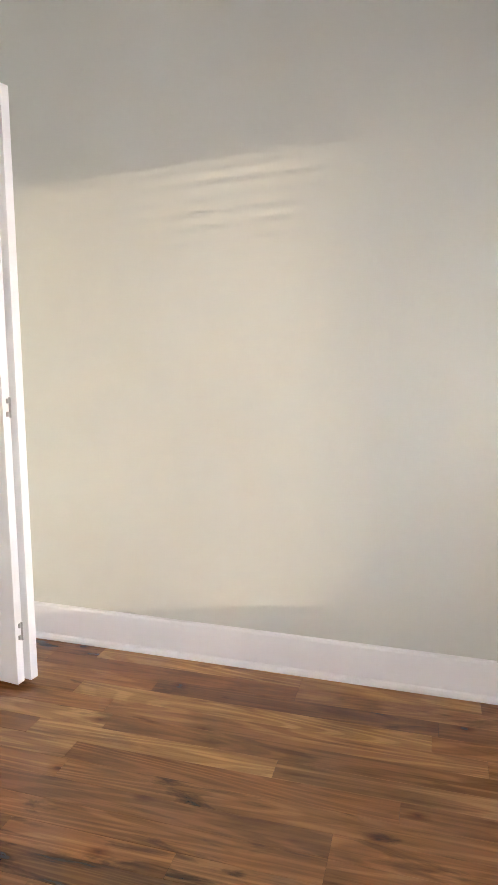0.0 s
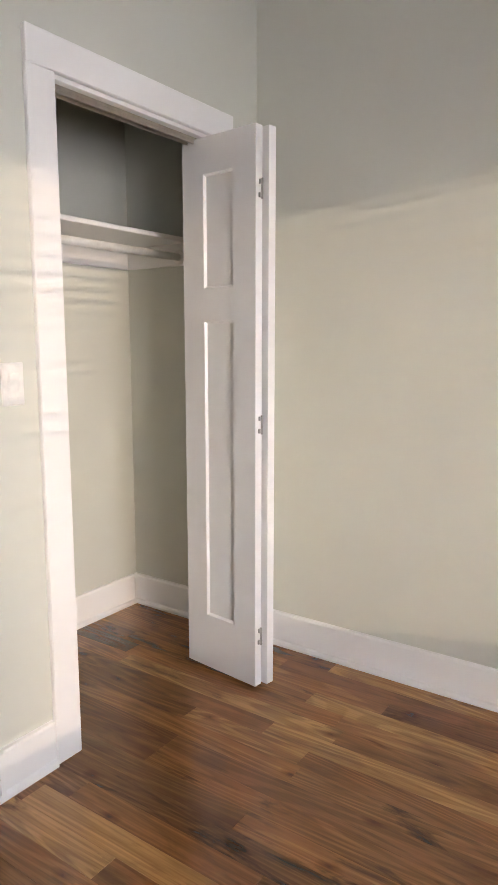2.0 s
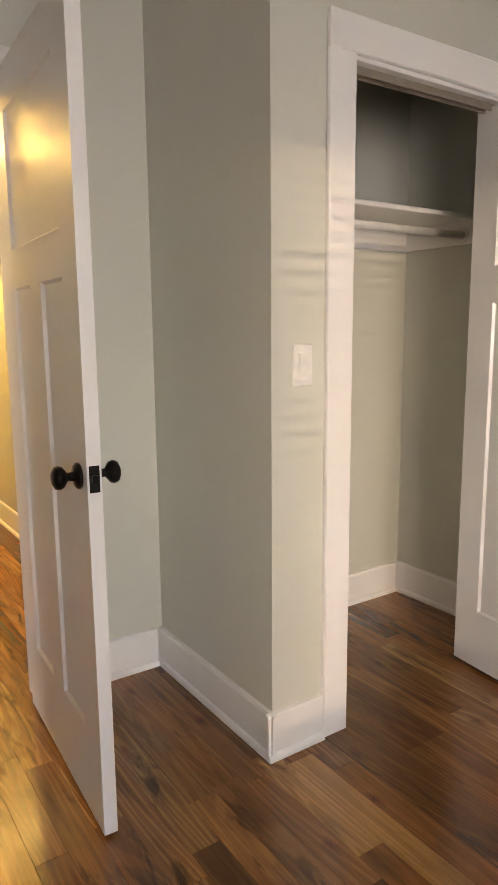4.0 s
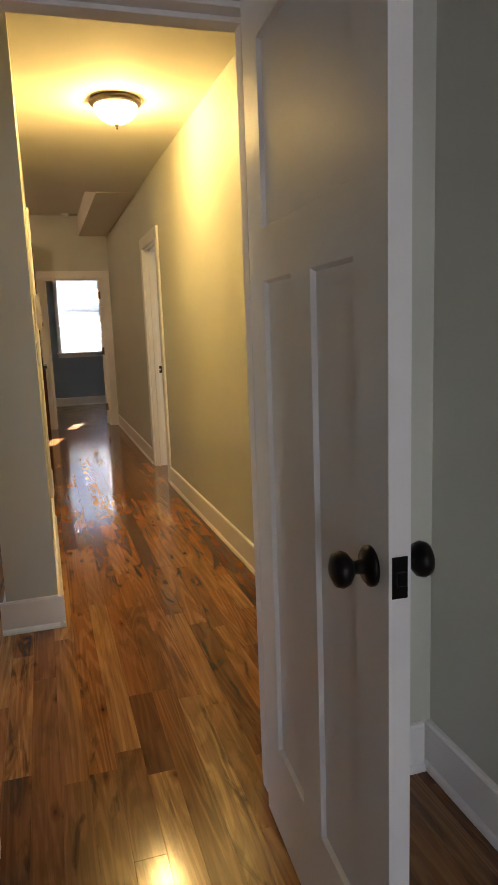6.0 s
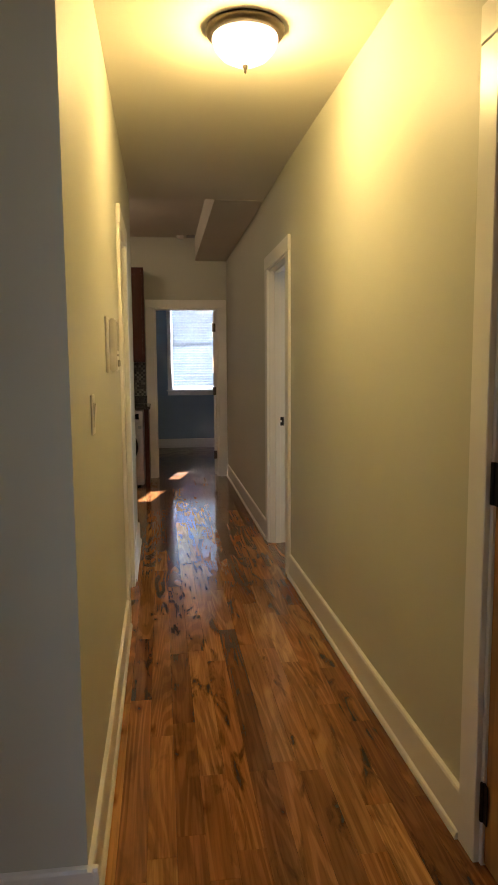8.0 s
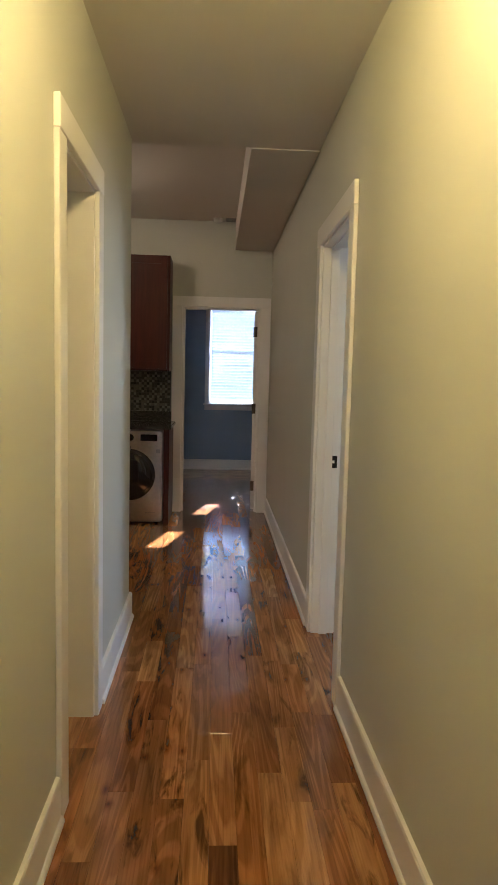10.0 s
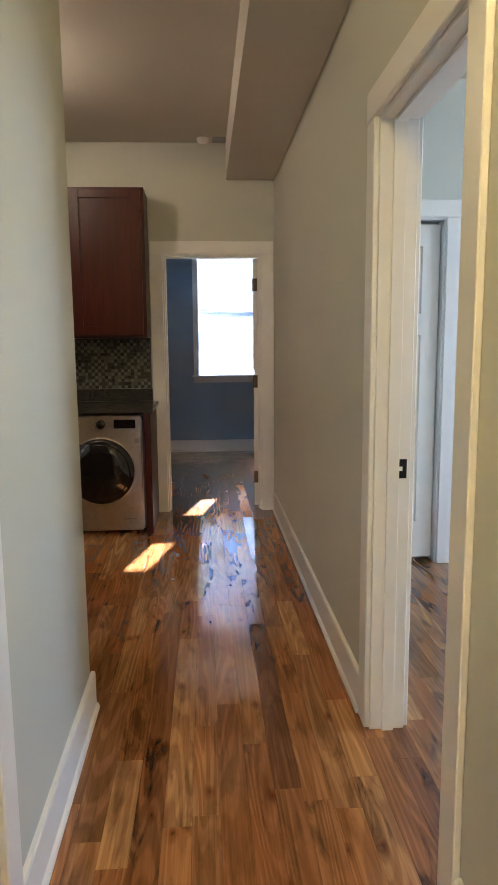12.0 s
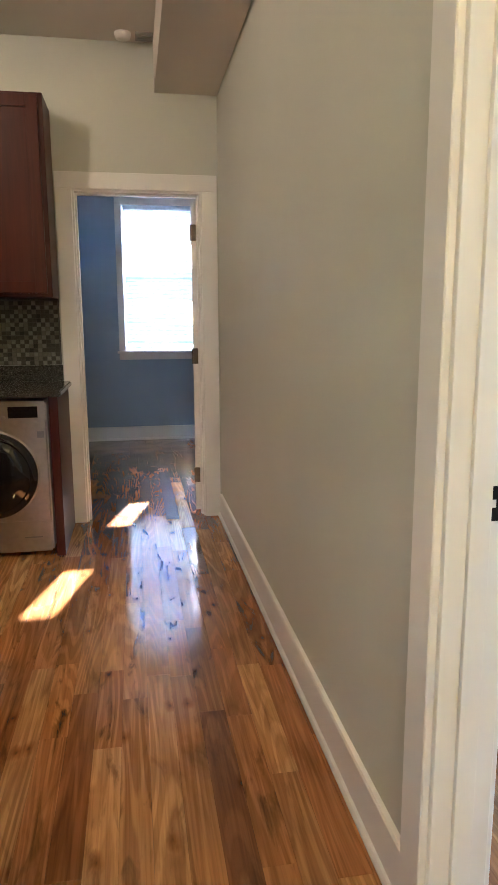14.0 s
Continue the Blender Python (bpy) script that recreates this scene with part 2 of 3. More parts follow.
def turned(name, profile, mat, axis="z", at=(0, 0, 0), parent=None, n=32, smooth=True):
    bm = bmesh.new()
    lathe(bm, profile, axis, at, n)
    ob = new(name, mesh_of(bm, name, mat))
    if smooth:
        for p in ob.data.polygons:
            p.use_smooth = True
    ob.parent = parent
    return ob


def empty(name, m=None):
    e = new(name)
    if m:
        e.matrix_world = m
    return e


def structure(ob, label=""):
    return tagged(ob, label, kind="structure")


def wall(name, axis, face0, face1, a0, a1, top, openings=(), mat=None, base=0.0):
    """A thick wall between two faces, running along the other axis, with openings (from, to, sill, head)."""
    cells, at = [], a0
    for o0, o1, sill, head in sorted(openings):
        if o0 > at:
            cells.append((at, o0, base, top))
        if sill > base:
            cells.append((o0, o1, base, sill))
        if head < top:
            cells.append((o0, o1, head, top))
        at = o1
    if at < a1:
        cells.append((at, a1, base, top))
    if axis == "x":
        parts = [((face0, p, z0), (face1, q, z1)) for p, q, z0, z1 in cells]
    else:
        parts = [((p, face0, z0), (q, face1, z1)) for p, q, z0, z1 in cells]
    return structure(boxes(name, parts, mat or WALL), "painted plaster wall")


# ---- setting: walls and ceilings ----
EN = 0.035                             # face of the hall wall beside the entry door
BED_N, HALL_S = -8.00, -7.87          # faces of the wall with the bedroom door
wall("wall_bedroom_north", "y", BED_N, HALL_S, -3.2, 1.315, 2.85, [(-1.216, -0.441, 0, 2.03)])
wall("wall_bedroom_east", "x", 1.315, 1.435, -12.62, HALL_S, 2.85)
wall("wall_bedroom_west", "x", -3.32, -3.2, -12.62, HALL_S, 2.85)
wall("wall_bedroom_south", "y", -12.74, -12.62, -3.32, 1.435, 2.85, [(-2.1, -0.25, 0.62, 2.12)])
wall("wall_closet_side", "x", 0.022, 0.112, -8.725, BED_N, 2.85)
wall("wall_closet_front", "y", -8.725, -8.625, 0.112, 1.315, 2.85, [(0.30, 1.045, 0, 2.03)])
wall("wall_hall_east", "x", 0.0, 0.12, -3.93, 0.0, 2.95, [(-3.93, -3.17, 0, 2.05)])
LEAN = [wall("wall_hall_east_near", "x", 0.0, 0.12, HALL_S, -3.93, 2.95, [(-7.34, -6.53, 0, 2.14)])]
wall("wall_hall_west", "x", -1.22, -1.0, -6.585, -2.99, 2.95, [(-4.62, -4.06, 0, 2.05)])
wall("wall_end", "y", 0.0, 0.12, -4.0, 1.4, 2.95, [(-0.875, -0.10, 0, 2.04)])
wall("wall_living_north", "y", -5.075, -4.975, -4.5, -1.22, 2.95)
wall("wall_living_west", "x", -4.62, -4.5, HALL_S, -4.9, 2.95, [(-7.1, -5.9, 0.8, 2.2)])
wall("wall_living_south", "y", BED_N, HALL_S, -4.62, -3.32, 2.95)
wall("wall_kitchen_south", "y", -3.11, -2.99, -4.0, -1.22, 2.95)
wall("wall_kitchen_west", "x", -4.12, -4.0, -3.11, 0.12, 2.95)
wall("wall_bathroom_west", "x", -2.6, -2.5, -4.9, -3.11, 2.95)
wall("wall_right_room_north", "y", -1.44, -1.32, 0.12, 3.4, 2.95, [(0.21, 0.85, 0, 2.06)], WALL)
wall("wall_right_room_closet_back", "y", -0.80, -0.70, 0.12, 3.4, 2.95)
wall("wall_right_room_south", "y", -5.3, -5.2, 0.12, 3.52, 2.95)
wall("wall_right_room_east", "x", 3.4, 3.52, -5.2, -1.32, 2.95, [(-3.6, -2.4, 0.9, 2.3)])
wall("wall_far_room_north", "y", 3.05, 3.20, -2.12, 1.4, 2.95, [(-0.62, 0.26, 0.96, 2.45)], WALL_BLUE)
wall("wall_far_room_west", "x", -2.12, -2.0, 0.12, 3.05, 2.95, (), WALL_BLUE)
wall("wall_far_room_east", "x", 1.28, 1.4, 0.12, 3.05, 2.95, (), WALL_BLUE)
wall("wall_far_room_south_skin", "y", 0.12, 0.124, -2.0, 1.28, 2.95, [(-0.965, -0.01, 0, 2.13)], WALL_BLUE)
wall("wall_stair_east", "x", 1.3, 1.4, HALL_S, -5.3, 2.95)


def slab(name, a, b, label="flat painted ceiling", mat=None):
    return structure(boxes(name, [(a, b)], mat or CEIL), label)


slab("ceiling_bedroom", (-3.32, -12.74, 2.75), (1.435, BED_N, 2.84))
slab("ceiling_hall", (-1.0, HALL_S, 2.59), (EN, -2.93, 2.84))
slab("ceiling_living", (-4.5, HALL_S, 2.59), (-1.0, -6.585, 2.84))
slab("ceiling_living_back", (-4.5, -6.585, 2.592), (-1.22, -5.075, 2.842))
slab("ceiling_soffit", (-0.37, -2.93, 2.585), (0.0, 0.0, 2.845), "boxed-in painted soffit under the ceiling")
slab("ceiling_kitchen", (-4.0, -2.99, 2.85), (0.0, 0.0, 2.95))
slab("ceiling_far_room", (-2.12, 0.12, 2.75), (1.4, 3.2, 2.94))
slab("ceiling_right_room", (0.12, -5.2, 2.80), (3.52, -0.7, 2.94))
slab("ceiling_bathroom", (-2.5, -4.9, 2.60), (-1.22, -3.11, 2.84))
slab("ceiling_stair", (0.16, HALL_S, 2.60), (1.3, -5.3, 2.84))
# unseen slab added above the ceilings to block sky and sun
slab("sky_blocker", (-4.7, -12.8, 2.96), (3.6, 3.3, 3.1), "unseen slab over all rooms, added to keep out the sky", GROUND)
structure(boxes("subfloor", [((-4.62, -12.74, -0.12), (3.52, 3.2, -0.019))], GROUT), "bare subfloor under the strips")
gb = bmesh.new()
bmesh.ops.create_grid(gb, x_segments=8, y_segments=8, size=3000)
bmesh.ops.translate(gb, verts=gb.verts, vec=(0, 0, -0.6))
structure(new("ground", mesh_of(gb, "ground", GROUND)), "bare ground outside")


# ---- setting: baseboards ----
def baseboard(name, start, end, side, label="white painted baseboard with a shoe moulding"):
    """A board along each straight run, face towards side, with an eased top and a quarter-round shoe."""
    (x0, y0), (x1, y1) = start, end
    n = Vector((side[0], side[1], 0))
    prof = [(0, 0), (0.026, 0), (0.026, 0.010), (0.022, 0.019), (0.0155, 0.024), (0.0155, 0.138), (0.012, 0.146), (0.0, 0.148)]
    bm = bmesh.new()
    ends = [[bm.verts.new(Vector((x, y, 0)) + n * d + Vector((0, 0, h))) for d, h in prof] for x, y in ((x0, y0), (x1, y1))]
    for k in range(len(prof)):
        j = (k + 1) % len(prof)
        bm.faces.new((ends[0][k], ends[0][j], ends[1][j], ends[1][k]))
    bm.faces.new(ends[0])
    bm.faces.new(ends[1])
    return structure(new(name, mesh_of(bm, name, TRIM)), label)


for name, a, b, side in (
        ("baseboard_bedroom_east", (1.315, -12.62), (1.315, -8.725), (-1, 0)),
        ("baseboard_closet_front", (-0.0035, -8.725), (0.208, -8.725), (0, -1)),
        ("baseboard_closet_front_end", (1.137, -8.725), (1.2885, -8.725), (0, -1)),
        ("baseboard_closet_side", (0.022, -8.7500), (0.022, -8.0), (-1, 0)),
        ("baseboard_bedroom_north", (-0.353, -8.0), (-0.005, -8.0), (0, -1)),
        ("baseboard_bedroom_north_far", (-3.17, -8.0), (-1.305, -8.0), (0, -1)),
        ("baseboard_bedroom_west", (-3.2, -12.62), (-3.2, -8.0), (1, 0)),
        ("baseboard_closet_back", (0.138, -8.0), (1.2885, -8.0), (0, -1)),
        ("baseboard_closet_east", (1.315, -8.625), (1.315, -8.0), (-1, 0)),
        ("baseboard_closet_west", (0.112, -8.625), (0.112, -8.0), (1, 0)),
        ("baseboard_hall_east", (0.0, -6.442), (0.0, -4.02), (-1, 0)),
        ("baseboard_hall_east_far", (0.0, -3.08), (0.0, -0.02), (-1, 0)),
        ("baseboard_hall_east_near", (0.0, -7.87), (0.0, -7.43), (-1, 0)),
        ("baseboard_hall_west", (-1.0, -6.611), (-1.0, -4.71), (1, 0)),
        ("baseboard_hall_west_far", (-1.0, -3.97), (-1.0, -2.964), (1, 0)),
        ("baseboard_wall_end", (-1.246, -6.585), (-0.974, -6.585), (0, -1)),
        ("baseboard_living_side", (-1.22, -6.585), (-1.22, -5.075), (-1, 0)),
        ("baseboard_living_north", (-4.47, -5.075), (-1.247, -5.075), (0, -1)),
        ("baseboard_kitchen_return", (-1.08, -2.99), (-1.0, -2.99), (0, 1)),
        ("baseboard_far_room_north", (-1.97, 3.05), (1.25, 3.05), (0, -1)),
        ("baseboard_far_room_west", (-2.0, 0.15), (-2.0, 3.05), (1, 0)),
        ("baseboard_far_room_east", (1.28, 0.15), (1.28, 3.05), (-1, 0)),
        ("baseboard_right_room_north", (0.945, -1.44), (3.37, -1.44), (0, -1)),
        ("baseboard_right_room_east", (3.4, -5.2), (3.4, -1.44), (-1, 0))):
    LEAN.append(baseboard(name, a, b, side))


# ---- door casings ----
def casing(name, axis, face, out, o0, o1, head, reach=None, width=0.09, stop=True):
    """Flat casing round an opening on one wall face, and, with reach, the jamb lining through the wall with its stop."""
    t = 0.018 * out
    f0, f1 = face, face + t

    def span(a0, a1, z0, z1, d0, d1):
        return ((d0, a0, z0), (d1, a1, z1)) if axis == "x" else ((a0, d0, z0), (a1, d1, z1))

    e = empty(name)
    boxes("casing_side", [span(o0 - width, o0 + 0.006, 0, head - 0.006, f0, f1)], TRIM, 0.003, e)
    boxes("casing_side", [span(o1 - 0.006, o1 + width, 0, head - 0.006, f0, f1)], TRIM, 0.003, e)
    boxes("casing_head", [span(o0 - width, o1 + width, head - 0.006, head + width, f0, f1 + 0.002 * out)], TRIM, 0.003, e)
    if reach is not None:
        d0, d1 = min(face, reach) - 0.001, max(face, reach) + 0.001
        boxes("jamb", [span(o0 - 0.001, o0 + 0.018, 0, head, d0, d1), span(o1 - 0.018, o1 + 0.001, 0, head, d0, d1),
                       span(o0 + 0.018, o1 - 0.018, head - 0.018, head + 0.001, d0, d1)], TRIM, 0.0015, e)
        if stop:
            mid = (d0 + d1) / 2
            s0, s1 = mid - 0.02, mid + 0.02
            boxes("door_stop", [span(o0 + 0.018, o0 + 0.030, 0, head - 0.018, s0, s1), span(o1 - 0.030, o1 - 0.018, 0, head - 0.018, s0, s1),
                                span(o0 + 0.030, o1 - 0.030, head - 0.030, head - 0.018, s0, s1)], TRIM, 0.001, e)
    return structure(e, "white painted flat door casing and jamb")


casing("door_frame_bedroom", "y", BED_N, -1, -1.216, -0.441, 2.03, HALL_S, 0.088)
casing("door_frame_bedroom_hall_side", "y", HALL_S, 1, -1.216, -0.441, 2.03, None, 0.088)
casing("door_frame_closet", "y", -8.725, -1, 0.30, 1.045, 2.03, -8.625, 0.09, False)
casing("door_frame_entry", "x", 0.0, -1, -7.34, -6.53, 2.14, 0.12, 0.088, False)
casing("door_frame_right_room", "x", 0.0, -1, -3.93, -3.17, 2.05, 0.12, 0.088)
casing("door_frame_right_room_inside", "x", 0.12, 1, -3.93, -3.17, 2.05, None, 0.088)
casing("door_frame_bathroom", "x", -1.0, 1, -4.62, -4.06, 2.05, -1.22, 0.088, False)
casing("door_frame_end", "y", 0.0, -1, -0.875, -0.10, 2.04, 0.12, 0.09)
casing("door_frame_end_inside", "y", 0.124, 1, -0.875, -0.10, 2.04, None, 0.085)
casing("door_frame_right_room_closet", "y", -1.44, -1, 0.21, 0.85, 2.06, -1.32, 0.09, False)


# the hall's east wall runs slightly out of square before the side room's door
LEAN += [ob for ob in scene.objects if ob.parent and ob.parent.name == "door_frame_entry"]
for ob in LEAN:
    if ob.name.startswith(("wall_hall_east_near", "baseboard_hall_east")) or ob.parent:
        for v in ob.data.vertices:
            v.co.x += 0.046 * max(0.0, -3.93 - v.co.y) / 3.94


# ---- doors ----
def panelled(name, width, height, thick, panels, mat, parent, m=None, depth=0.009):
    """A leaf in the x-z plane, hinge at x=0, with sunk flat panels on both faces, each bordered by a bevelled step."""
    xs = sorted({0, width, *[p[0] for p in panels], *[p[1] for p in panels]})
    zs = sorted({0, height, *[p[2] for p in panels], *[p[3] for p in panels]})
    bm = bmesh.new()
    for face in (0, thick):
        d = depth if face == 0 else -depth
        for x0, x1 in zip(xs, xs[1:]):
            for z0, z1 in zip(zs, zs[1:]):
                inside = any(p[0] <= x0 and x1 <= p[1] and p[2] <= z0 and z1 <= p[3] for p in panels)
                if not inside:
                    bm.faces.new([bm.verts.new(v) for v in ((x0, face, z0), (x1, face, z0), (x1, face, z1), (x0, face, z1))])
        for x0, x1, z0, z1 in panels:
            s = 0.007
            o = [(x0, face, z0), (x1, face, z0), (x1, face, z1), (x0, face, z1)]
            i = [(x0 + s, face + d, z0 + s), (x1 - s, face + d, z0 + s), (x1 - s, face + d, z1 - s), (x0 + s, face + d, z1 - s)]
            for k in range(4):
                j = (k + 1) % 4
                bm.faces.new([bm.verts.new(v) for v in (o[k], o[j], i[j], i[k])])
            bm.faces.new([bm.verts.new(v) for v in i])
    for q in (((0, 0, 0), (0, thick, 0), (0, thick, height), (0, 0, height)), ((width, 0, 0), (width, thick, 0), (width, thick, height), (width, 0, height)),
              ((0, 0, 0), (width, 0, 0), (width, thick, 0), (0, thick, 0)), ((0, 0, height), (width, 0, height), (width, thick, height), (0, thick, height))):
        bm.faces.new([bm.verts.new(v) for v in q])
    bmesh.ops.remove_doubles(bm, verts=bm.verts, dist=0.0002)
    ob = new(name, mesh_of(bm, name, mat))
    ob.parent = parent
    if m:
        ob.matrix_basis = m
    return ob


KNOB = [(0.0, 0.0), (0.032, 0.0), (0.032, 0.006), (0.026, 0.011), (0.012, 0.014), (0.010, 0.028), (0.017, 0.034), (0.026, 0.041),
        (0.029, 0.050), (0.026, 0.059), (0.014, 0.065), (0.0, 0.066)]


def hinge(parent, x, y, z, h=0.09):
    bm = bmesh.new()
    lathe(bm, [(0.006, -h / 2), (0.0075, -h / 2 + 0.002), (0.0075, h / 2 - 0.002), (0.006, h / 2)], "z", (x, y, z), 12)
    add_box(bm, (x - 0.001, y, z - h / 2), (x + 0.024, y + 0.003, z + h / 2))
    ob = new("hinge", mesh_of(bm, "hinge", BLACK))
    ob.parent = parent
    return ob


# bedroom door: one panel over two, swung into the bedroom
W, TH = 0.735, 0.035
door = empty("bedroom_door", pose(-0.455, -8.022, 0.012, 0, 0, -92.8))
panelled("leaf", W, 2.005, TH, [(0.118, W - 0.118, 1.50, 1.885), (0.118, 0.312, 0.245, 1.39), (W - 0.312, W - 0.118, 0.245, 1.39)], TRIM, door, pose(0, -TH, 0))
turned("knob", [(max(r, 0.0005), -h) for r, h in KNOB], BLACK, "y", (W - 0.060, -TH, 0.924), door, 24)
turned("knob", [(max(r, 0.0005), h) for r, h in KNOB], BLACK, "y", (W - 0.060, 0, 0.924), door, 24)
boxes("latch_plate", [((W, -TH + 0.005, 0.892), (W + 0.0015, -0.005, 0.956)), ((W, -TH + 0.010, 0.914), (W + 0.010, -0.010, 0.934))], BLACK, 0.0006, door)
for z in (0.2, 1.0, 1.8):
    hinge(door, -0.004, 0.002, z)
tagged(door, "white panelled interior door standing open, black round knobs", "door")

# closet bifold door, folded back against its jamb
bif = empty("bifold_closet_door")
LW = 0.352


def bifold_leaf(m):
    return panelled("leaf", LW, 1.985, 0.034, [(0.105, LW - 0.105, 1.465, 1.86), (0.105, LW - 0.105, 0.215, 1.345)], TRIM, bif, m)


def along(p, q, z):
    """A pose whose x runs from p to q on the plan."""
    a = math.degrees(math.atan2(q[1] - p[1], q[0] - p[0]))
    return pose(p[0], p[1], z, 0, 0, a)


bifold_leaf(along((0.960, -8.640), (0.922, -8.988), 0.018))
bifold_leaf(along((1.020, -8.668), (0.964, -9.010), 0.018))
for z in (0.21, 1.0, 1.80):
    boxes("hinge", [((0.936, -8.9985, z - 0.030), (0.946, -8.990, z - 0.014)), ((0.938, -8.9985, z + 0.014), (0.946, -8.990, z + 0.030)),
                    ((0.945, -9.003, z - 0.034), (0.950, -8.996, z + 0.034))], GREY_PL, 0.001, bif)
turned("knob", [(0.006, 0), (0.006, 0.012), (0.014, 0.018), (0.015, 0.026), (0.008, 0.032), (0.001, 0.033)], TRIM, "x", (0.990, -8.985, 0.98), bif, 20)
tagged(bif, "white two-leaf bifold closet door folded open", "door")
trk = boxes("bifold_track", [((0.32, -8.70, 2.0), (1.025, -8.665, 2.012)), ((0.32, -8.70, 1.99), (1.025, -8.696, 2.0)), ((0.32, -8.669, 1.99), (1.025, -8.665, 2.0))], STEEL, 0.001)
tagged(trk, "grey steel bifold track under the closet head", "track")

# entry door in the hall, shut
ent = empty("entry_door", pose(EN, -6.55, 0.012, 0, 0, -90))
boxes("leaf", [((0.002, 0.0, 0), (0.768, 0.042, 2.104))], HONEY, 0.002, ent)
for z in (0.172, 1.035, 1.888):
    hinge(ent, -0.004, -0.006, z, 0.11)
turned("knob", [(max(r, 0.0005), -h) for r, h in KNOB], BLACK, "y", (0.71, 0, 0.95), ent, 24)
tagged(ent, "honey-coloured flush wooden entry door, shut, black hinges", "door")

# far room door, open into the room
far = empty("far_room_door", pose(-0.152, 0.120, 0.012, 0, 0, 79))
panelled("leaf", 0.735, 2.0, TH, [(0.118, 0.617, 1.50, 1.885), (0.118, 0.312, 0.245, 1.39), (0.423, 0.617, 0.245, 1.39)], TRIM, far, pose(0, -TH + 0.008, 0))
for z in (0.24, 1.03, 1.80):
    boxes("hinge", [((-0.004, -0.024, z - 0.05), (0.0005, 0.0085, z + 0.05)), ((-0.010, 0.004, z - 0.05), (0.002, 0.014, z + 0.05))], NICKEL, 0.001, far)
turned("knob", [(max(r, 0.0005), h) for r, h in KNOB], BLACK, "y", (0.67, 0.008, 0.93), far, 24)
tagged(far, "white panelled interior door standing open, dark hinges", "door")

# closet door in the right-hand room, shut
rcd = empty("closet_door", pose(0.822, -1.405, 0.03, 0, 0, 180))
panelled("leaf", 0.585, 1.99, 0.034, [(0.10, 0.485, 1.48, 1.87), (0.10, 0.485, 0.22, 1.36)], TRIM, rcd, pose(0, -0.034, 0))
tagged(rcd, "white panelled closet door, shut", "door")

# strike plate in the right-hand jamb, and one in the bathroom jamb
for nm, a, b in (("strike_plate", (0.066, -3.189, 0.90), (0.108, -3.1865, 0.965)), ("strike_plate", (-1.205, -4.0795, 0.90), (-1.163, -4.077, 0.965))):
    e = empty(nm)
    lo, hi = Vector(a), Vector(b)
    z1, z2 = lo.z + 0.025, hi.z - 0.025
    boxes("plate", [((lo.x, lo.y, lo.z), (hi.x, hi.y, z1)), ((lo.x, lo.y, z2), (hi.x, hi.y, hi.z)), ((lo.x, lo.y, z1), (lo.x + 0.016, hi.y, z2)),
                    ((hi.x - 0.014, lo.y, z1), (hi.x, hi.y, z2))], BLACK, 0.0, e)
    boxes("lip", [((lo.x - 0.012, lo.y - 0.001, lo.z + 0.01), (lo.x, lo.y + 0.001, hi.z - 0.01))], BLACK, 0.0, e)
    tagged(e, "black metal strike plate let into a white jamb", "strike plate", "strike plates")

# bathroom door, half open inside the dark room
bad = empty("bathroom_door", pose(-1.225, -4.60, 0.012, 0, 0, 178))
panelled("leaf", 0.52, 2.0, TH, [(0.10, 0.42, 1.50, 1.885), (0.10, 0.42, 0.245, 1.39)], TRIM, bad, pose(0, -TH, 0))
tagged(bad, "white panelled bathroom door standing open", "door")


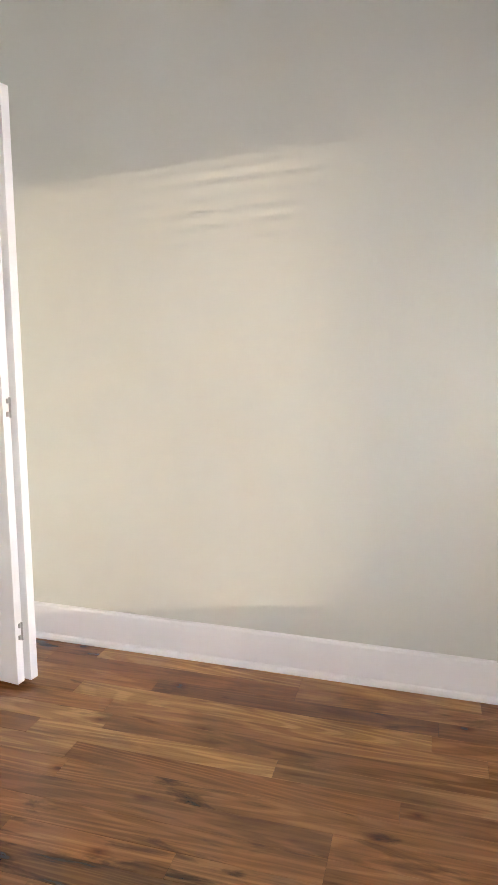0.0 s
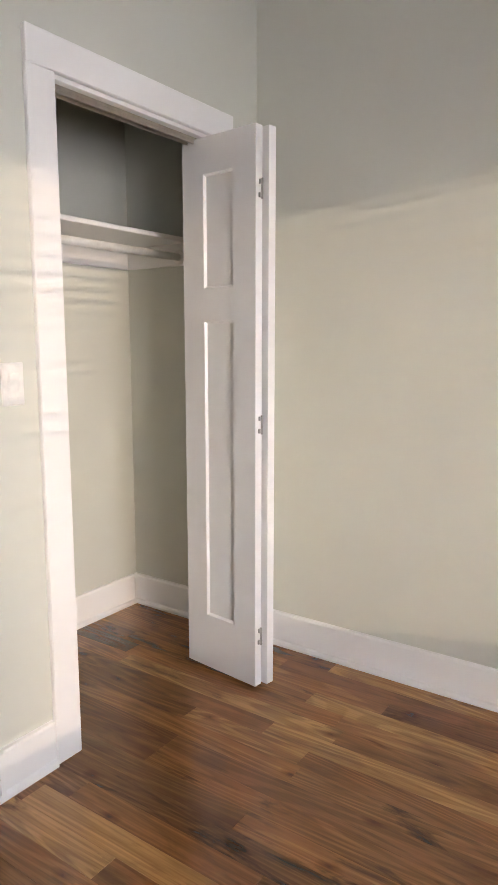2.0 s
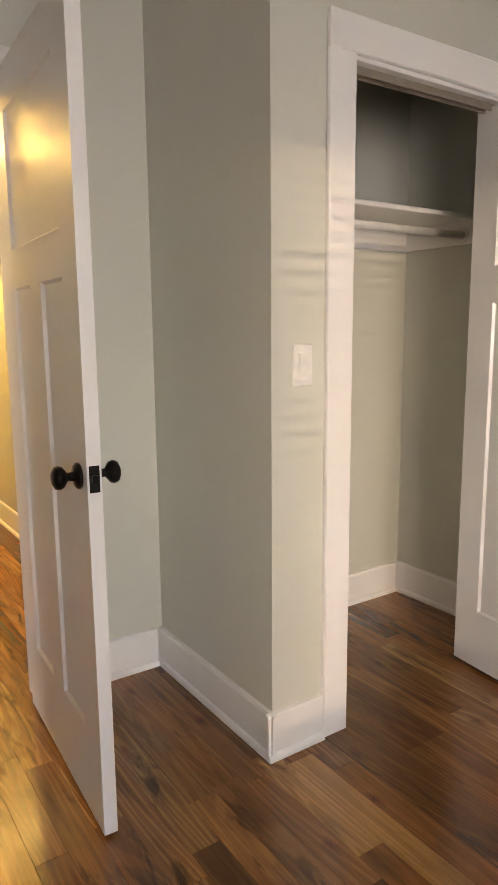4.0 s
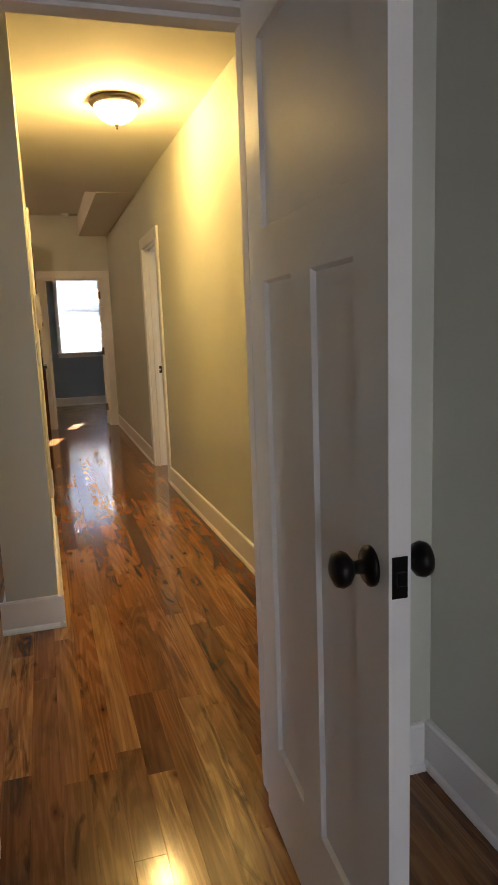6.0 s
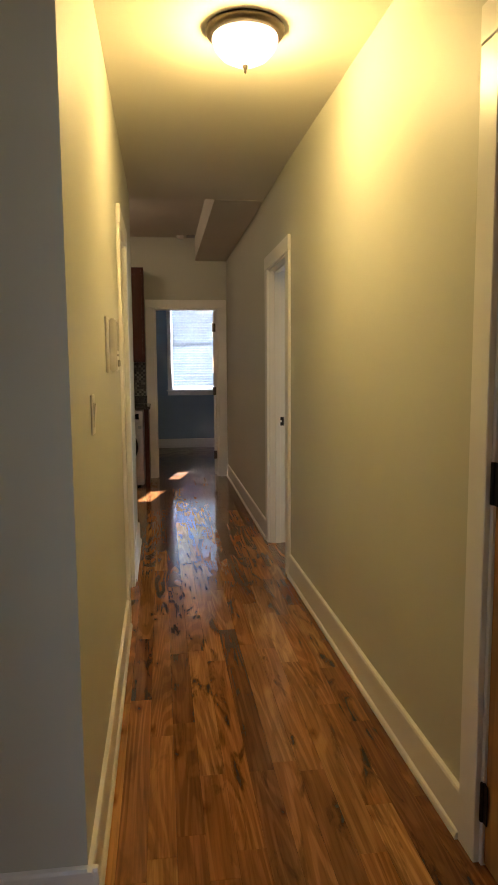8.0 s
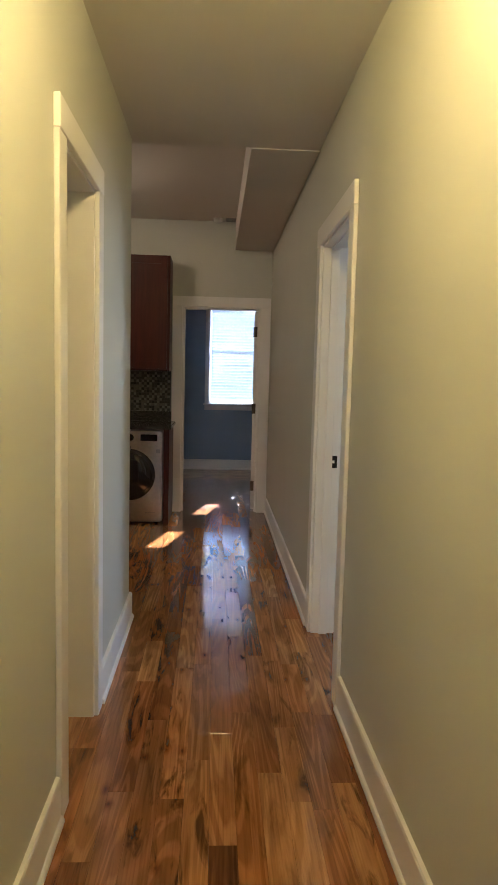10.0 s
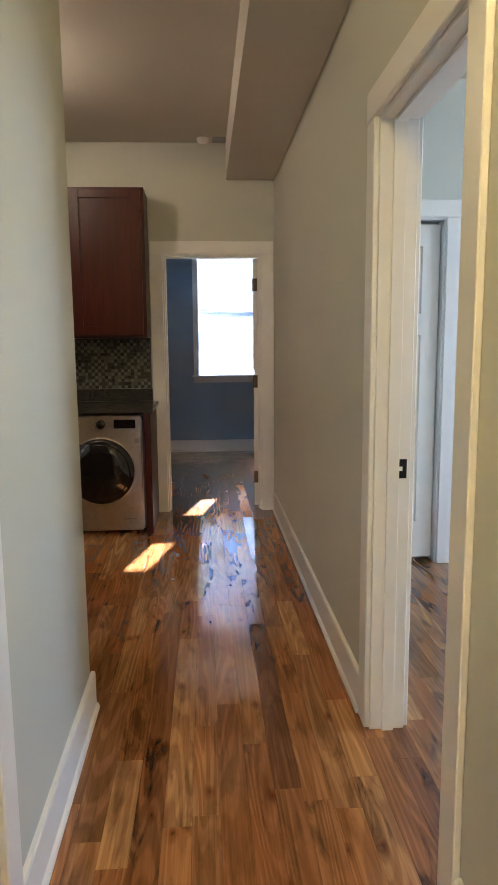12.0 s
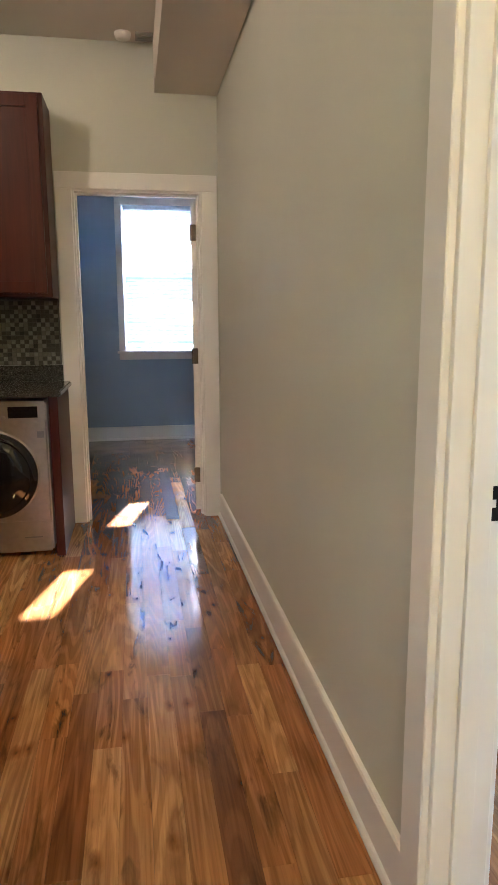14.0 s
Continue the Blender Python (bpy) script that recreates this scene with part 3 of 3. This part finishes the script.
# ---- windows with blinds ----
def window(name, axis_out, x0, x1, z0, z1, y, rail=True, tilt=25.0, pitch=0.048, sun_notches=(), mullion=None, label=""):
    """A double-hung window in a wall facing +-y at y (inner face); axis_out is +1 when outdoors lies at +y."""
    o = axis_out
    e = empty(name)
    w = 0.07
    yi = y - 0.018 * o
    boxes("casing", [((x0 - w, y, z0), (x0, yi, z1)), ((x1, y, z0), (x1 + w, yi, z1)), ((x0 - w, y, z1), (x1 + w, yi, z1 + w))], TRIM, 0.002, e)
    boxes("sill", [((x0 - w - 0.02, y + 0.06 * o, z0 - 0.022), (x1 + w + 0.02, y - 0.045 * o, z0))], TRIM, 0.004, e)
    boxes("apron", [((x0 - w, y, z0 - 0.09), (x1 + w, y - 0.014 * o, z0 - 0.022))], TRIM, 0.002, e)
    ya, yb = y + 0.085 * o, y + 0.115 * o
    zm = (z0 + z1) / 2
    cols = [(x0, x1)] if mullion is None else [(x0, mullion - 0.05), (mullion + 0.05, x1)]
    if mullion is not None:
        boxes("mullion", [((mullion - 0.05, y - 0.01 * o, z0), (mullion + 0.05, yb, z1))], TRIM, 0.002, e)
    for a, b in cols:
        boxes("sash", [((a, ya, z0), (a + 0.04, yb, z1)), ((b - 0.04, ya, z0), (b, yb, z1)), ((a + 0.04, ya, z0), (b - 0.04, yb, z0 + 0.05)),
                       ((a + 0.04, ya, z1 - 0.04), (b - 0.04, yb, z1))] + ([((a + 0.04, ya, zm - 0.022), (b - 0.04, yb, zm + 0.022))] if rail else []), TRIM, 0.002, e)
        pane = boxes("pane", [((a + 0.04, y + 0.098 * o, z0 + 0.05), (b - 0.04, y + 0.102 * o, zm - 0.022)),
                              ((a + 0.04, y + 0.098 * o, zm + 0.022), (b - 0.04, y + 0.102 * o, z1 - 0.04))], GLASS, 0, e)
        pane.visible_shadow = False
    structure(e, label or "white double-hung window")
    for a, b in cols:
        bl = empty("venetian_blind")
        boxes("headrail", [((a + 0.006, y + 0.012 * o, z1 - 0.045), (b - 0.006, y + 0.058 * o, z1 - 0.002))], SLATM, 0.003, bl)
        n = int((z1 - z0 - 0.09) / pitch)
        kinds = {}
        for k in range(n):
            z = z1 - 0.065 - k * pitch
            right = b - 0.012
            for lo, hi, cut in sun_notches:
                if lo < z < hi:
                    right = b - cut
            key = round(right, 4)
            if key not in kinds:
                bm = bmesh.new()
                L = right - a - 0.012
                prof = [(u * 0.025, 0.004 * (1 - u * u)) for u in (-1, -0.5, 0, 0.5, 1)]
                prof += [(d, h - 0.0022) for d, h in reversed(prof)]
                ends = [[bm.verts.new((px, d, h)) for d, h in prof] for px in (0, L)]
                for i in range(len(prof)):
                    k2 = (i + 1) % len(prof)
                    bm.faces.new((ends[0][i], ends[0][k2], ends[1][k2], ends[1][i]))
                bm.faces.new(ends[0])
                bm.faces.new(ends[1])
                kinds[key] = mesh_of(bm, "slat", SLATM)
            s = new("slat", kinds[key])
            s.parent = bl
            s.matrix_basis = pose(a + 0.012, y + 0.035 * o, z, tilt * o, 0, 0)
        zb = z1 - 0.065 - n * pitch
        boxes("bottom_rail", [((a + 0.01, y + 0.012 * o, zb - 0.008), (b - 0.01, y + 0.056 * o, zb + 0.012))], SLATM, 0.003, bl)
        for cx in (a + 0.14, b - 0.20):
            boxes("cord", [((cx, y + 0.034 * o, zb), (cx + 0.003, y + 0.037 * o, z1 - 0.04))], SLATM, 0, bl)
        tagged(bl, "white venetian blind lowered in the window, slats open", "blind", "venetian blinds")
    return e


# cuts added to the slat ends, shaping the sun's two floor patches
window("window_1", 1, -0.62, 0.26, 0.96, 2.45, 3.05, tilt=-72.0, pitch=0.042, sun_notches=((1.22, 1.47, 0.20), (1.80, 2.06, 0.20)))
window("window_2", -1, -2.1, -0.25, 0.62, 2.12, -12.62, rail=False, tilt=20.0, pitch=0.042, mullion=-1.1)

# ---- closet fittings ----
sh = boxes("closet_shelf", [((0.112, -8.37, 1.715), (1.315, -8.0, 1.735))], TRIM, 0.003)
tagged(sh, "white painted closet shelf on wall cleats", "shelf")
cl = boxes("shelf_cleat", [((1.297, -8.38, 1.62), (1.315, -8.0, 1.714)), ((0.112, -8.38, 1.62), (0.130, -8.0, 1.714)), ((0.130, -8.018, 1.62), (1.297, -8.0, 1.714))], TRIM, 0.002)
tagged(cl, "white painted cleats carrying the closet shelf", "cleat")
rod = empty("closet_rod")
turned("rod", [(0.016, 0.131), (0.016, 1.296)], PLASTIC, "x", (0, -8.33, 1.655), rod, 20)
turned("rod_cup", [(0.03, 1.290), (0.03, 1.2965)], PLASTIC, "x", (0, -8.33, 1.655), rod, 20)
turned("rod_cup", [(0.03, 0.1305), (0.03, 0.137)], PLASTIC, "x", (0, -8.33, 1.655), rod, 20)
tagged(rod, "white round closet rod under the shelf", "rod")


# ---- switches, intercom ----
def switch(name, m):
    """A plate in the x-z plane, facing -y, with a rocker."""
    e = empty(name, m)
    boxes("plate", [((-0.036, -0.006, -0.059), (0.036, 0, 0.059))], PLASTIC, 0.003, e)
    boxes("rocker_frame", [((-0.019, -0.008, -0.036), (0.019, -0.006, 0.036))], PLASTIC, 0.001, e)
    bm = bmesh.new()
    add_box(bm, (-0.016, -0.011, -0.033), (0.016, -0.0075, 0.033), 0.001)
    r = new("rocker", mesh_of(bm, "rocker", PLASTIC))
    r.parent, r.matrix_basis = e, pose(0, 0, 0, 4, 0, 0)
    return tagged(e, "white rocker light switch on the wall", "light switch", "light switches")


switch("light_switch", pose(0.128, -8.7255, 1.176))
switch("light_switch", pose(-0.9995, -6.13, 1.21, 0, 0, 90))

ic = empty("intercom", pose(-1.0, -5.48, 1.43, 0, 0, 90))
boxes("back_plate", [((-0.095, -0.012, -0.105), (0.085, 0, 0.105))], PLASTIC, 0.004, ic)
boxes("body", [((-0.060, -0.040, -0.100), (0.078, -0.012, 0.098))], PLASTIC, 0.006, ic, 2)
for k in range(13):
    z = 0.084 - k * 0.0085
    boxes("grille_slot", [((-0.048, -0.0412, z - 0.0022), (0.066, -0.0398, z + 0.0022))], GREY_PL, 0, ic)
boxes("label_strip", [((-0.048, -0.0410, -0.042), (0.066, -0.0398, -0.034))], GREY_PL, 0, ic)
for k in range(3):
    x = -0.038 + k * 0.036
    boxes("button", [((x, -0.046, -0.082), (x + 0.022, -0.040, -0.056))], GREY_PL, 0.003, ic)
tagged(ic, "off-white wall intercom with speaker grille and three buttons", "intercom")


# ---- ceiling lamps, smoke detector ----
def dome_lamp(name, x, y, z, label):
    e = empty(name, pose(x, y, z))
    e.scale = (0.82, 0.82, 0.95)
    turned("pan", [(0.10, 0.0), (0.175, 0.0), (0.180, -0.012), (0.172, -0.026), (0.150, -0.034), (0.10, -0.034)], NICKEL, "z", (0, 0, 0), e, 48)
    shade = turned("shade", [(0.148, -0.034), (0.150, -0.045), (0.138, -0.075), (0.108, -0.105), (0.062, -0.126), (0.010, -0.134)], DOME, "z", (0, 0, 0), e, 48)
    shade.visible_shadow = False
    turned("finial", [(0.006, -0.133), (0.014, -0.137), (0.012, -0.146), (0.005, -0.153), (0.007, -0.160), (0.001, -0.168)], NICKEL, "z", (0, 0, 0), e, 20)
    return tagged(e, label, "ceiling lamp", "ceiling lamps")


dome_lamp("ceiling_lamp", -0.46, -5.5, 2.59, "lit frosted glass dome lamp with a bronze rim, on the ceiling")
dome_lamp("ceiling_lamp", -1.85, -1.6, 2.85, "lit frosted glass dome lamp on the kitchen ceiling")
sm = empty("smoke_detector", pose(-0.54, -0.12, 2.85))
turned("base", [(0.03, 0), (0.046, 0), (0.046, -0.012), (0.040, -0.030), (0.02, -0.036), (0.001, -0.036)], PLASTIC, "z", (0, 0, 0), sm, 28)
tagged(sm, "round white smoke detector on the ceiling", "smoke detector")
vent = boxes("ceiling_vent", [((-0.47, -0.15, 2.838), (-0.372, -0.05, 2.85))] + [((-0.462, -0.144 + k * 0.022, 2.832), (-0.38, -0.134 + k * 0.022, 2.838)) for k in range(4)], GREY_PL, 0.0)
tagged(vent, "grey slotted air vent in the ceiling", "vent")


# ---- kitchen ----
def shaker(name, a, b, z0, z1, y, parent, thick=0.02):
    """A flat-panel cabinet door facing -y."""
    r = 0.062
    boxes(name, [((a, y - thick, z0), (a + r, y, z1)), ((b - r, y - thick, z0), (b, y, z1)), ((a + r, y - thick, z0), (b - r, y, z0 + r)),
                 ((a + r, y - thick, z1 - r), (b - r, y, z1)), ((a + r, y - thick + 0.008, z0 + r), (b - r, y - 0.003, z1 - r))], CHERRY, 0.0015, parent)


def upper_cabinet(x0, x1):
    e = empty("upper_cabinet")
    boxes("body", [((x0, -0.33, 1.40), (x1, -0.002, 2.455))], CHERRY, 0.002, e)
    shaker("door", x0 + 0.025, x1 - 0.025, 1.42, 2.44, -0.331, e)
    return tagged(e, "dark cherry wall cabinet with a flat-panel door", "cabinet", "upper cabinets")


upper_cabinet(-1.515, -0.972)
upper_cabinet(-2.06, -1.518)
upper_cabinet(-2.61, -2.064)

ctr = empty("countertop")
boxes("slab", [((-2.75, -0.655, 0.875), (-0.925, -0.002, 0.908))], GRANITE, 0.006, ctr, 2)
boxes("upstand", [((-2.75, -0.022, 0.909), (-0.970, -0.002, 1.005))], GRANITE, 0.002, ctr)
tagged(ctr, "dark speckled granite countertop with an upstand", "countertop")
pn = boxes("end_panel", [((-0.992, -0.63, 0.0), (-0.945, -0.02, 0.874))], CHERRY, 0.002)
tagged(pn, "dark cherry panel closing the counter's end", "cabinet panel")
pn2 = boxes("side_panel", [((-1.655, -0.60, 0.0), (-1.632, -0.02, 0.874))], CHERRY, 0.002)
tagged(pn2, "dark cherry panel between washer and cabinet", "cabinet panel")
bc = empty("base_cabinet")
boxes("body", [((-2.74, -0.58, 0.10), (-2.285, -0.02, 0.874)), ((-2.74, -0.52, 0.0), (-2.285, -0.02, 0.10))], CHERRY, 0.002, bc)
shaker("door", -2.72, -2.305, 0.12, 0.86, -0.581, bc)
tagged(bc, "dark cherry base cabinet with a flat-panel door", "cabinet")

# dishwasher under the counter, beside the washer's panel
dw = empty("dishwasher")
boxes("body", [((-2.275, -0.575, 0.09), (-1.665, -0.03, 0.868)), ((-2.255, -0.52, 0.0), (-1.685, -0.05, 0.09))], GREY_PL, 0.004, dw)
boxes("front", [((-2.272, -0.60, 0.10), (-1.668, -0.576, 0.755))], STEEL, 0.006, dw, 2)
boxes("control_strip", [((-2.272, -0.60, 0.760), (-1.668, -0.576, 0.865))], STEEL, 0.006, dw, 2)
boxes("handle", [((-2.20, -0.64, 0.700), (-1.74, -0.622, 0.720)), ((-2.17, -0.623, 0.703), (-2.15, -0.600, 0.717)), ((-1.79, -0.623, 0.703), (-1.77, -0.600, 0.717))], STEEL, 0.003, dw)
tagged(dw, "stainless steel dishwasher under the granite counter", "dishwasher")

# mosaic splashback: small glass tiles in staggered tones, one mesh
bm = bmesh.new()
rs = random.Random(4)
step = 0.0254
kx, kz = int((2.70 - 0.985) / step), int((1.398 - 1.008) / step)
for i in range(kx):
    for k in range(kz):
        x, z = -0.985 - i * step, 1.008 + k * step
        d = 0.0065 + rs.random() * 0.0012
        before = len(bm.faces)
        add_box(bm, (x - step + 0.0022, -0.004 - d, z), (x, -0.004, z + step - 0.0022))
        bm.faces.ensure_lookup_table()
        tone = (0 if (i + k) % 2 == 0 else 2) if rs.random() < 0.62 else rs.choice((0, 1, 1, 3))
        for f in bm.faces[before:]:
            f.material_index = tone
spl = empty("splashback")
t_ob = new("mosaic", mesh_of(bm, "mosaic", TILE))
t_ob.parent = spl
tagged(t_ob, kind="stuff")
boxes("grout", [((-2.72, -0.004, 1.006), (-0.975, -0.001, 1.399))], GROUT, 0, spl)
tagged(spl, "checkered grey-green glass mosaic splashback", "splashback")

# washing machine
wm = empty("washing_machine")
X0, X1, YF = -1.605, -1.008, -0.60
boxes("body", [((X0, YF, 0.02), (X1, -0.04, 0.852))], STEEL, 0.012, wm, 3)
boxes("control_panel", [((X0 + 0.004, YF - 0.012, 0.735), (X1 - 0.004, YF + 0.002, 0.846))], STEEL, 0.006, wm, 2)
boxes("lower_panel", [((X0 + 0.004, YF - 0.008, 0.03), (X1 - 0.004, YF + 0.002, 0.205))], STEEL, 0.006, wm, 2)
CX, CZ = (X0 + X1) / 2 + 0.004, 0.458
turned("door_ring", [(0.150, 0.0), (0.228, 0.0), (0.236, -0.012), (0.230, -0.034), (0.205, -0.044), (0.19, -0.044)], DARK_GLOSS, "y", (CX, YF, CZ), wm, 64)
turned("door_glass", [(0.205, -0.040), (0.192, -0.050), (0.14, -0.062), (0.06, -0.069), (0.001, -0.070)], DARK_GLOSS, "y", (CX, YF, CZ), wm, 64)
turned("chrome_trim", [(0.229, 0.0), (0.241, 0.0), (0.243, -0.008), (0.236, -0.016), (0.229, -0.013)], STEEL, "y", (CX, YF, CZ), wm, 64)
turned("dial", [(0.036, -0.012), (0.036, -0.016), (0.030, -0.018), (0.029, -0.036), (0.024, -0.040), (0.001, -0.040)], DARK_GLOSS, "y", (CX + 0.01, YF, 0.795), wm, 40)
turned("dial_ring", [(0.038, -0.011), (0.043, -0.012), (0.042, -0.018), (0.037, -0.018)], STEEL, "y", (CX + 0.01, YF, 0.795), wm, 40)
boxes("display", [((X1 - 0.195, YF - 0.0145, 0.765), (X1 - 0.045, YF - 0.011, 0.825))], DARK_GLOSS, 0.001, wm)
boxes("drawer_grip", [((X0 + 0.03, YF - 0.0145, 0.765), (X0 + 0.165, YF - 0.011, 0.800))], GREY_PL, 0.001, wm)
for bx in (-0.06, 0.065):
    turned("button", [(0.011, -0.012), (0.011, -0.018), (0.001, -0.019)], STEEL, "y", (CX + 0.01 + bx, YF, 0.768), wm, 16)
boxes("badge", [((X1 - 0.055, YF - 0.0028, 0.655), (X1 - 0.02, YF - 0.0, 0.69))], GREY_PL, 0.0, wm)
boxes("filter_flap", [((X1 - 0.15, YF - 0.0105, 0.105), (X1 - 0.055, YF - 0.0075, 0.112))], GREY_PL, 0.0, wm)
for fx in (X0 + 0.06, X1 - 0.06):
    turned("foot", [(0.02, 0.0), (0.02, 0.02)], DARK_GLOSS, "z", (fx, YF + 0.08, 0), wm, 14)
tagged(wm, "silver front-loading washing machine with a black round door", "washing machine")

# counter run behind the hall wall, its end seen past the corner
pen = empty("peninsula")
boxes("body", [((-2.9, -2.98, 0.0), (-1.115, -2.38, 0.874))], CHERRY, 0.003, pen)
boxes("slab", [((-2.95, -2.985, 0.875), (-1.075, -2.34, 0.910))], GRANITE, 0.006, pen, 2)
tagged(pen, "dark cherry base cabinets under a granite top", "counter")

sc = empty("upper_cabinet")
boxes("body", [((-2.9, -2.985, 1.40), (-1.080, -2.66, 2.80))], CHERRY, 0.002, sc)
for k in range(3):
    a = -2.88 + k * 0.60
    boxes("door", [((a, -2.659, 1.42), (a + 0.585, -2.640, 2.78)), ((a + 0.062, -2.640, 1.482), (a + 0.523, -2.637, 2.718))], CHERRY, 0.0015, sc)
tagged(sc, "tall dark cherry wall cabinet above the granite counter", "cabinet", "upper cabinets")

# ---- floor strips ----
rs = random.Random(11)
SW = 0.083
LENGTHS = (0.46, 0.62, 0.80, 0.98, 1.22)


def strip_mesh(length):
    bm = bmesh.new()
    c = 0.0006
    w, L = SW - 0.0003, length - 0.0004
    top = [bm.verts.new(v) for v in ((c, c, 0), (w - c, c, 0), (w - c, L - c, 0), (c, L - c, 0))]
    edge = [bm.verts.new(v) for v in ((0, 0, -c), (w, 0, -c), (w, L, -c), (0, L, -c))]
    low = [bm.verts.new(v) for v in ((0, 0, -0.018), (w, 0, -0.018), (w, L, -0.018), (0, L, -0.018))]
    bm.faces.new(top)
    for p, q in ((top, edge), (edge, low)):
        for k in range(4):
            j = (k + 1) % 4
            bm.faces.new((p[k], p[j], q[j], q[k]))
    return mesh_of(bm, "plank", FLOOR)


STRIPS = {L: strip_mesh(L) for L in LENGTHS}
floor_root = empty("floor")
structure(floor_root, "varnished character-grade oak strip floor in mixed browns")
bm = bmesh.new()
count = 0


def near_path(x, y, L):
    hall = -1.0 < x < 0.0 and -7.3 < y < -2.4
    bed = -0.4 < x < 1.25 and -10.6 < y < -8.8
    return hall or bed


x = -4.6
while x < 3.4:
    y = -12.62
    while y < 3.05:
        L = rs.choice(LENGTHS)
        if not (x > 1.36 and (y < -5.3 or y > -0.8)) and not (x < -3.25 and (y < -8.0 or y > 0.1)):
            if count < 300 and near_path(x + SW / 2, y + L / 2, L):
                p = new("plank", STRIPS[L])
                p.parent = floor_root
                p.matrix_basis = pose(x, y, 0)
                count += 1
            else:
                src = [(vx.co + Vector((x, y, 0))) for vx in STRIPS[L].vertices]
                vs = [bm.verts.new(v) for v in src]
                for f in STRIPS[L].polygons:
                    bm.faces.new([vs[i] for i in f.vertices])
        y += L
    x += SW
rest = new("strip_field", mesh_of(bm, "strip_field", FLOOR))
rest.parent = floor_root
tagged(rest, kind="stuff")
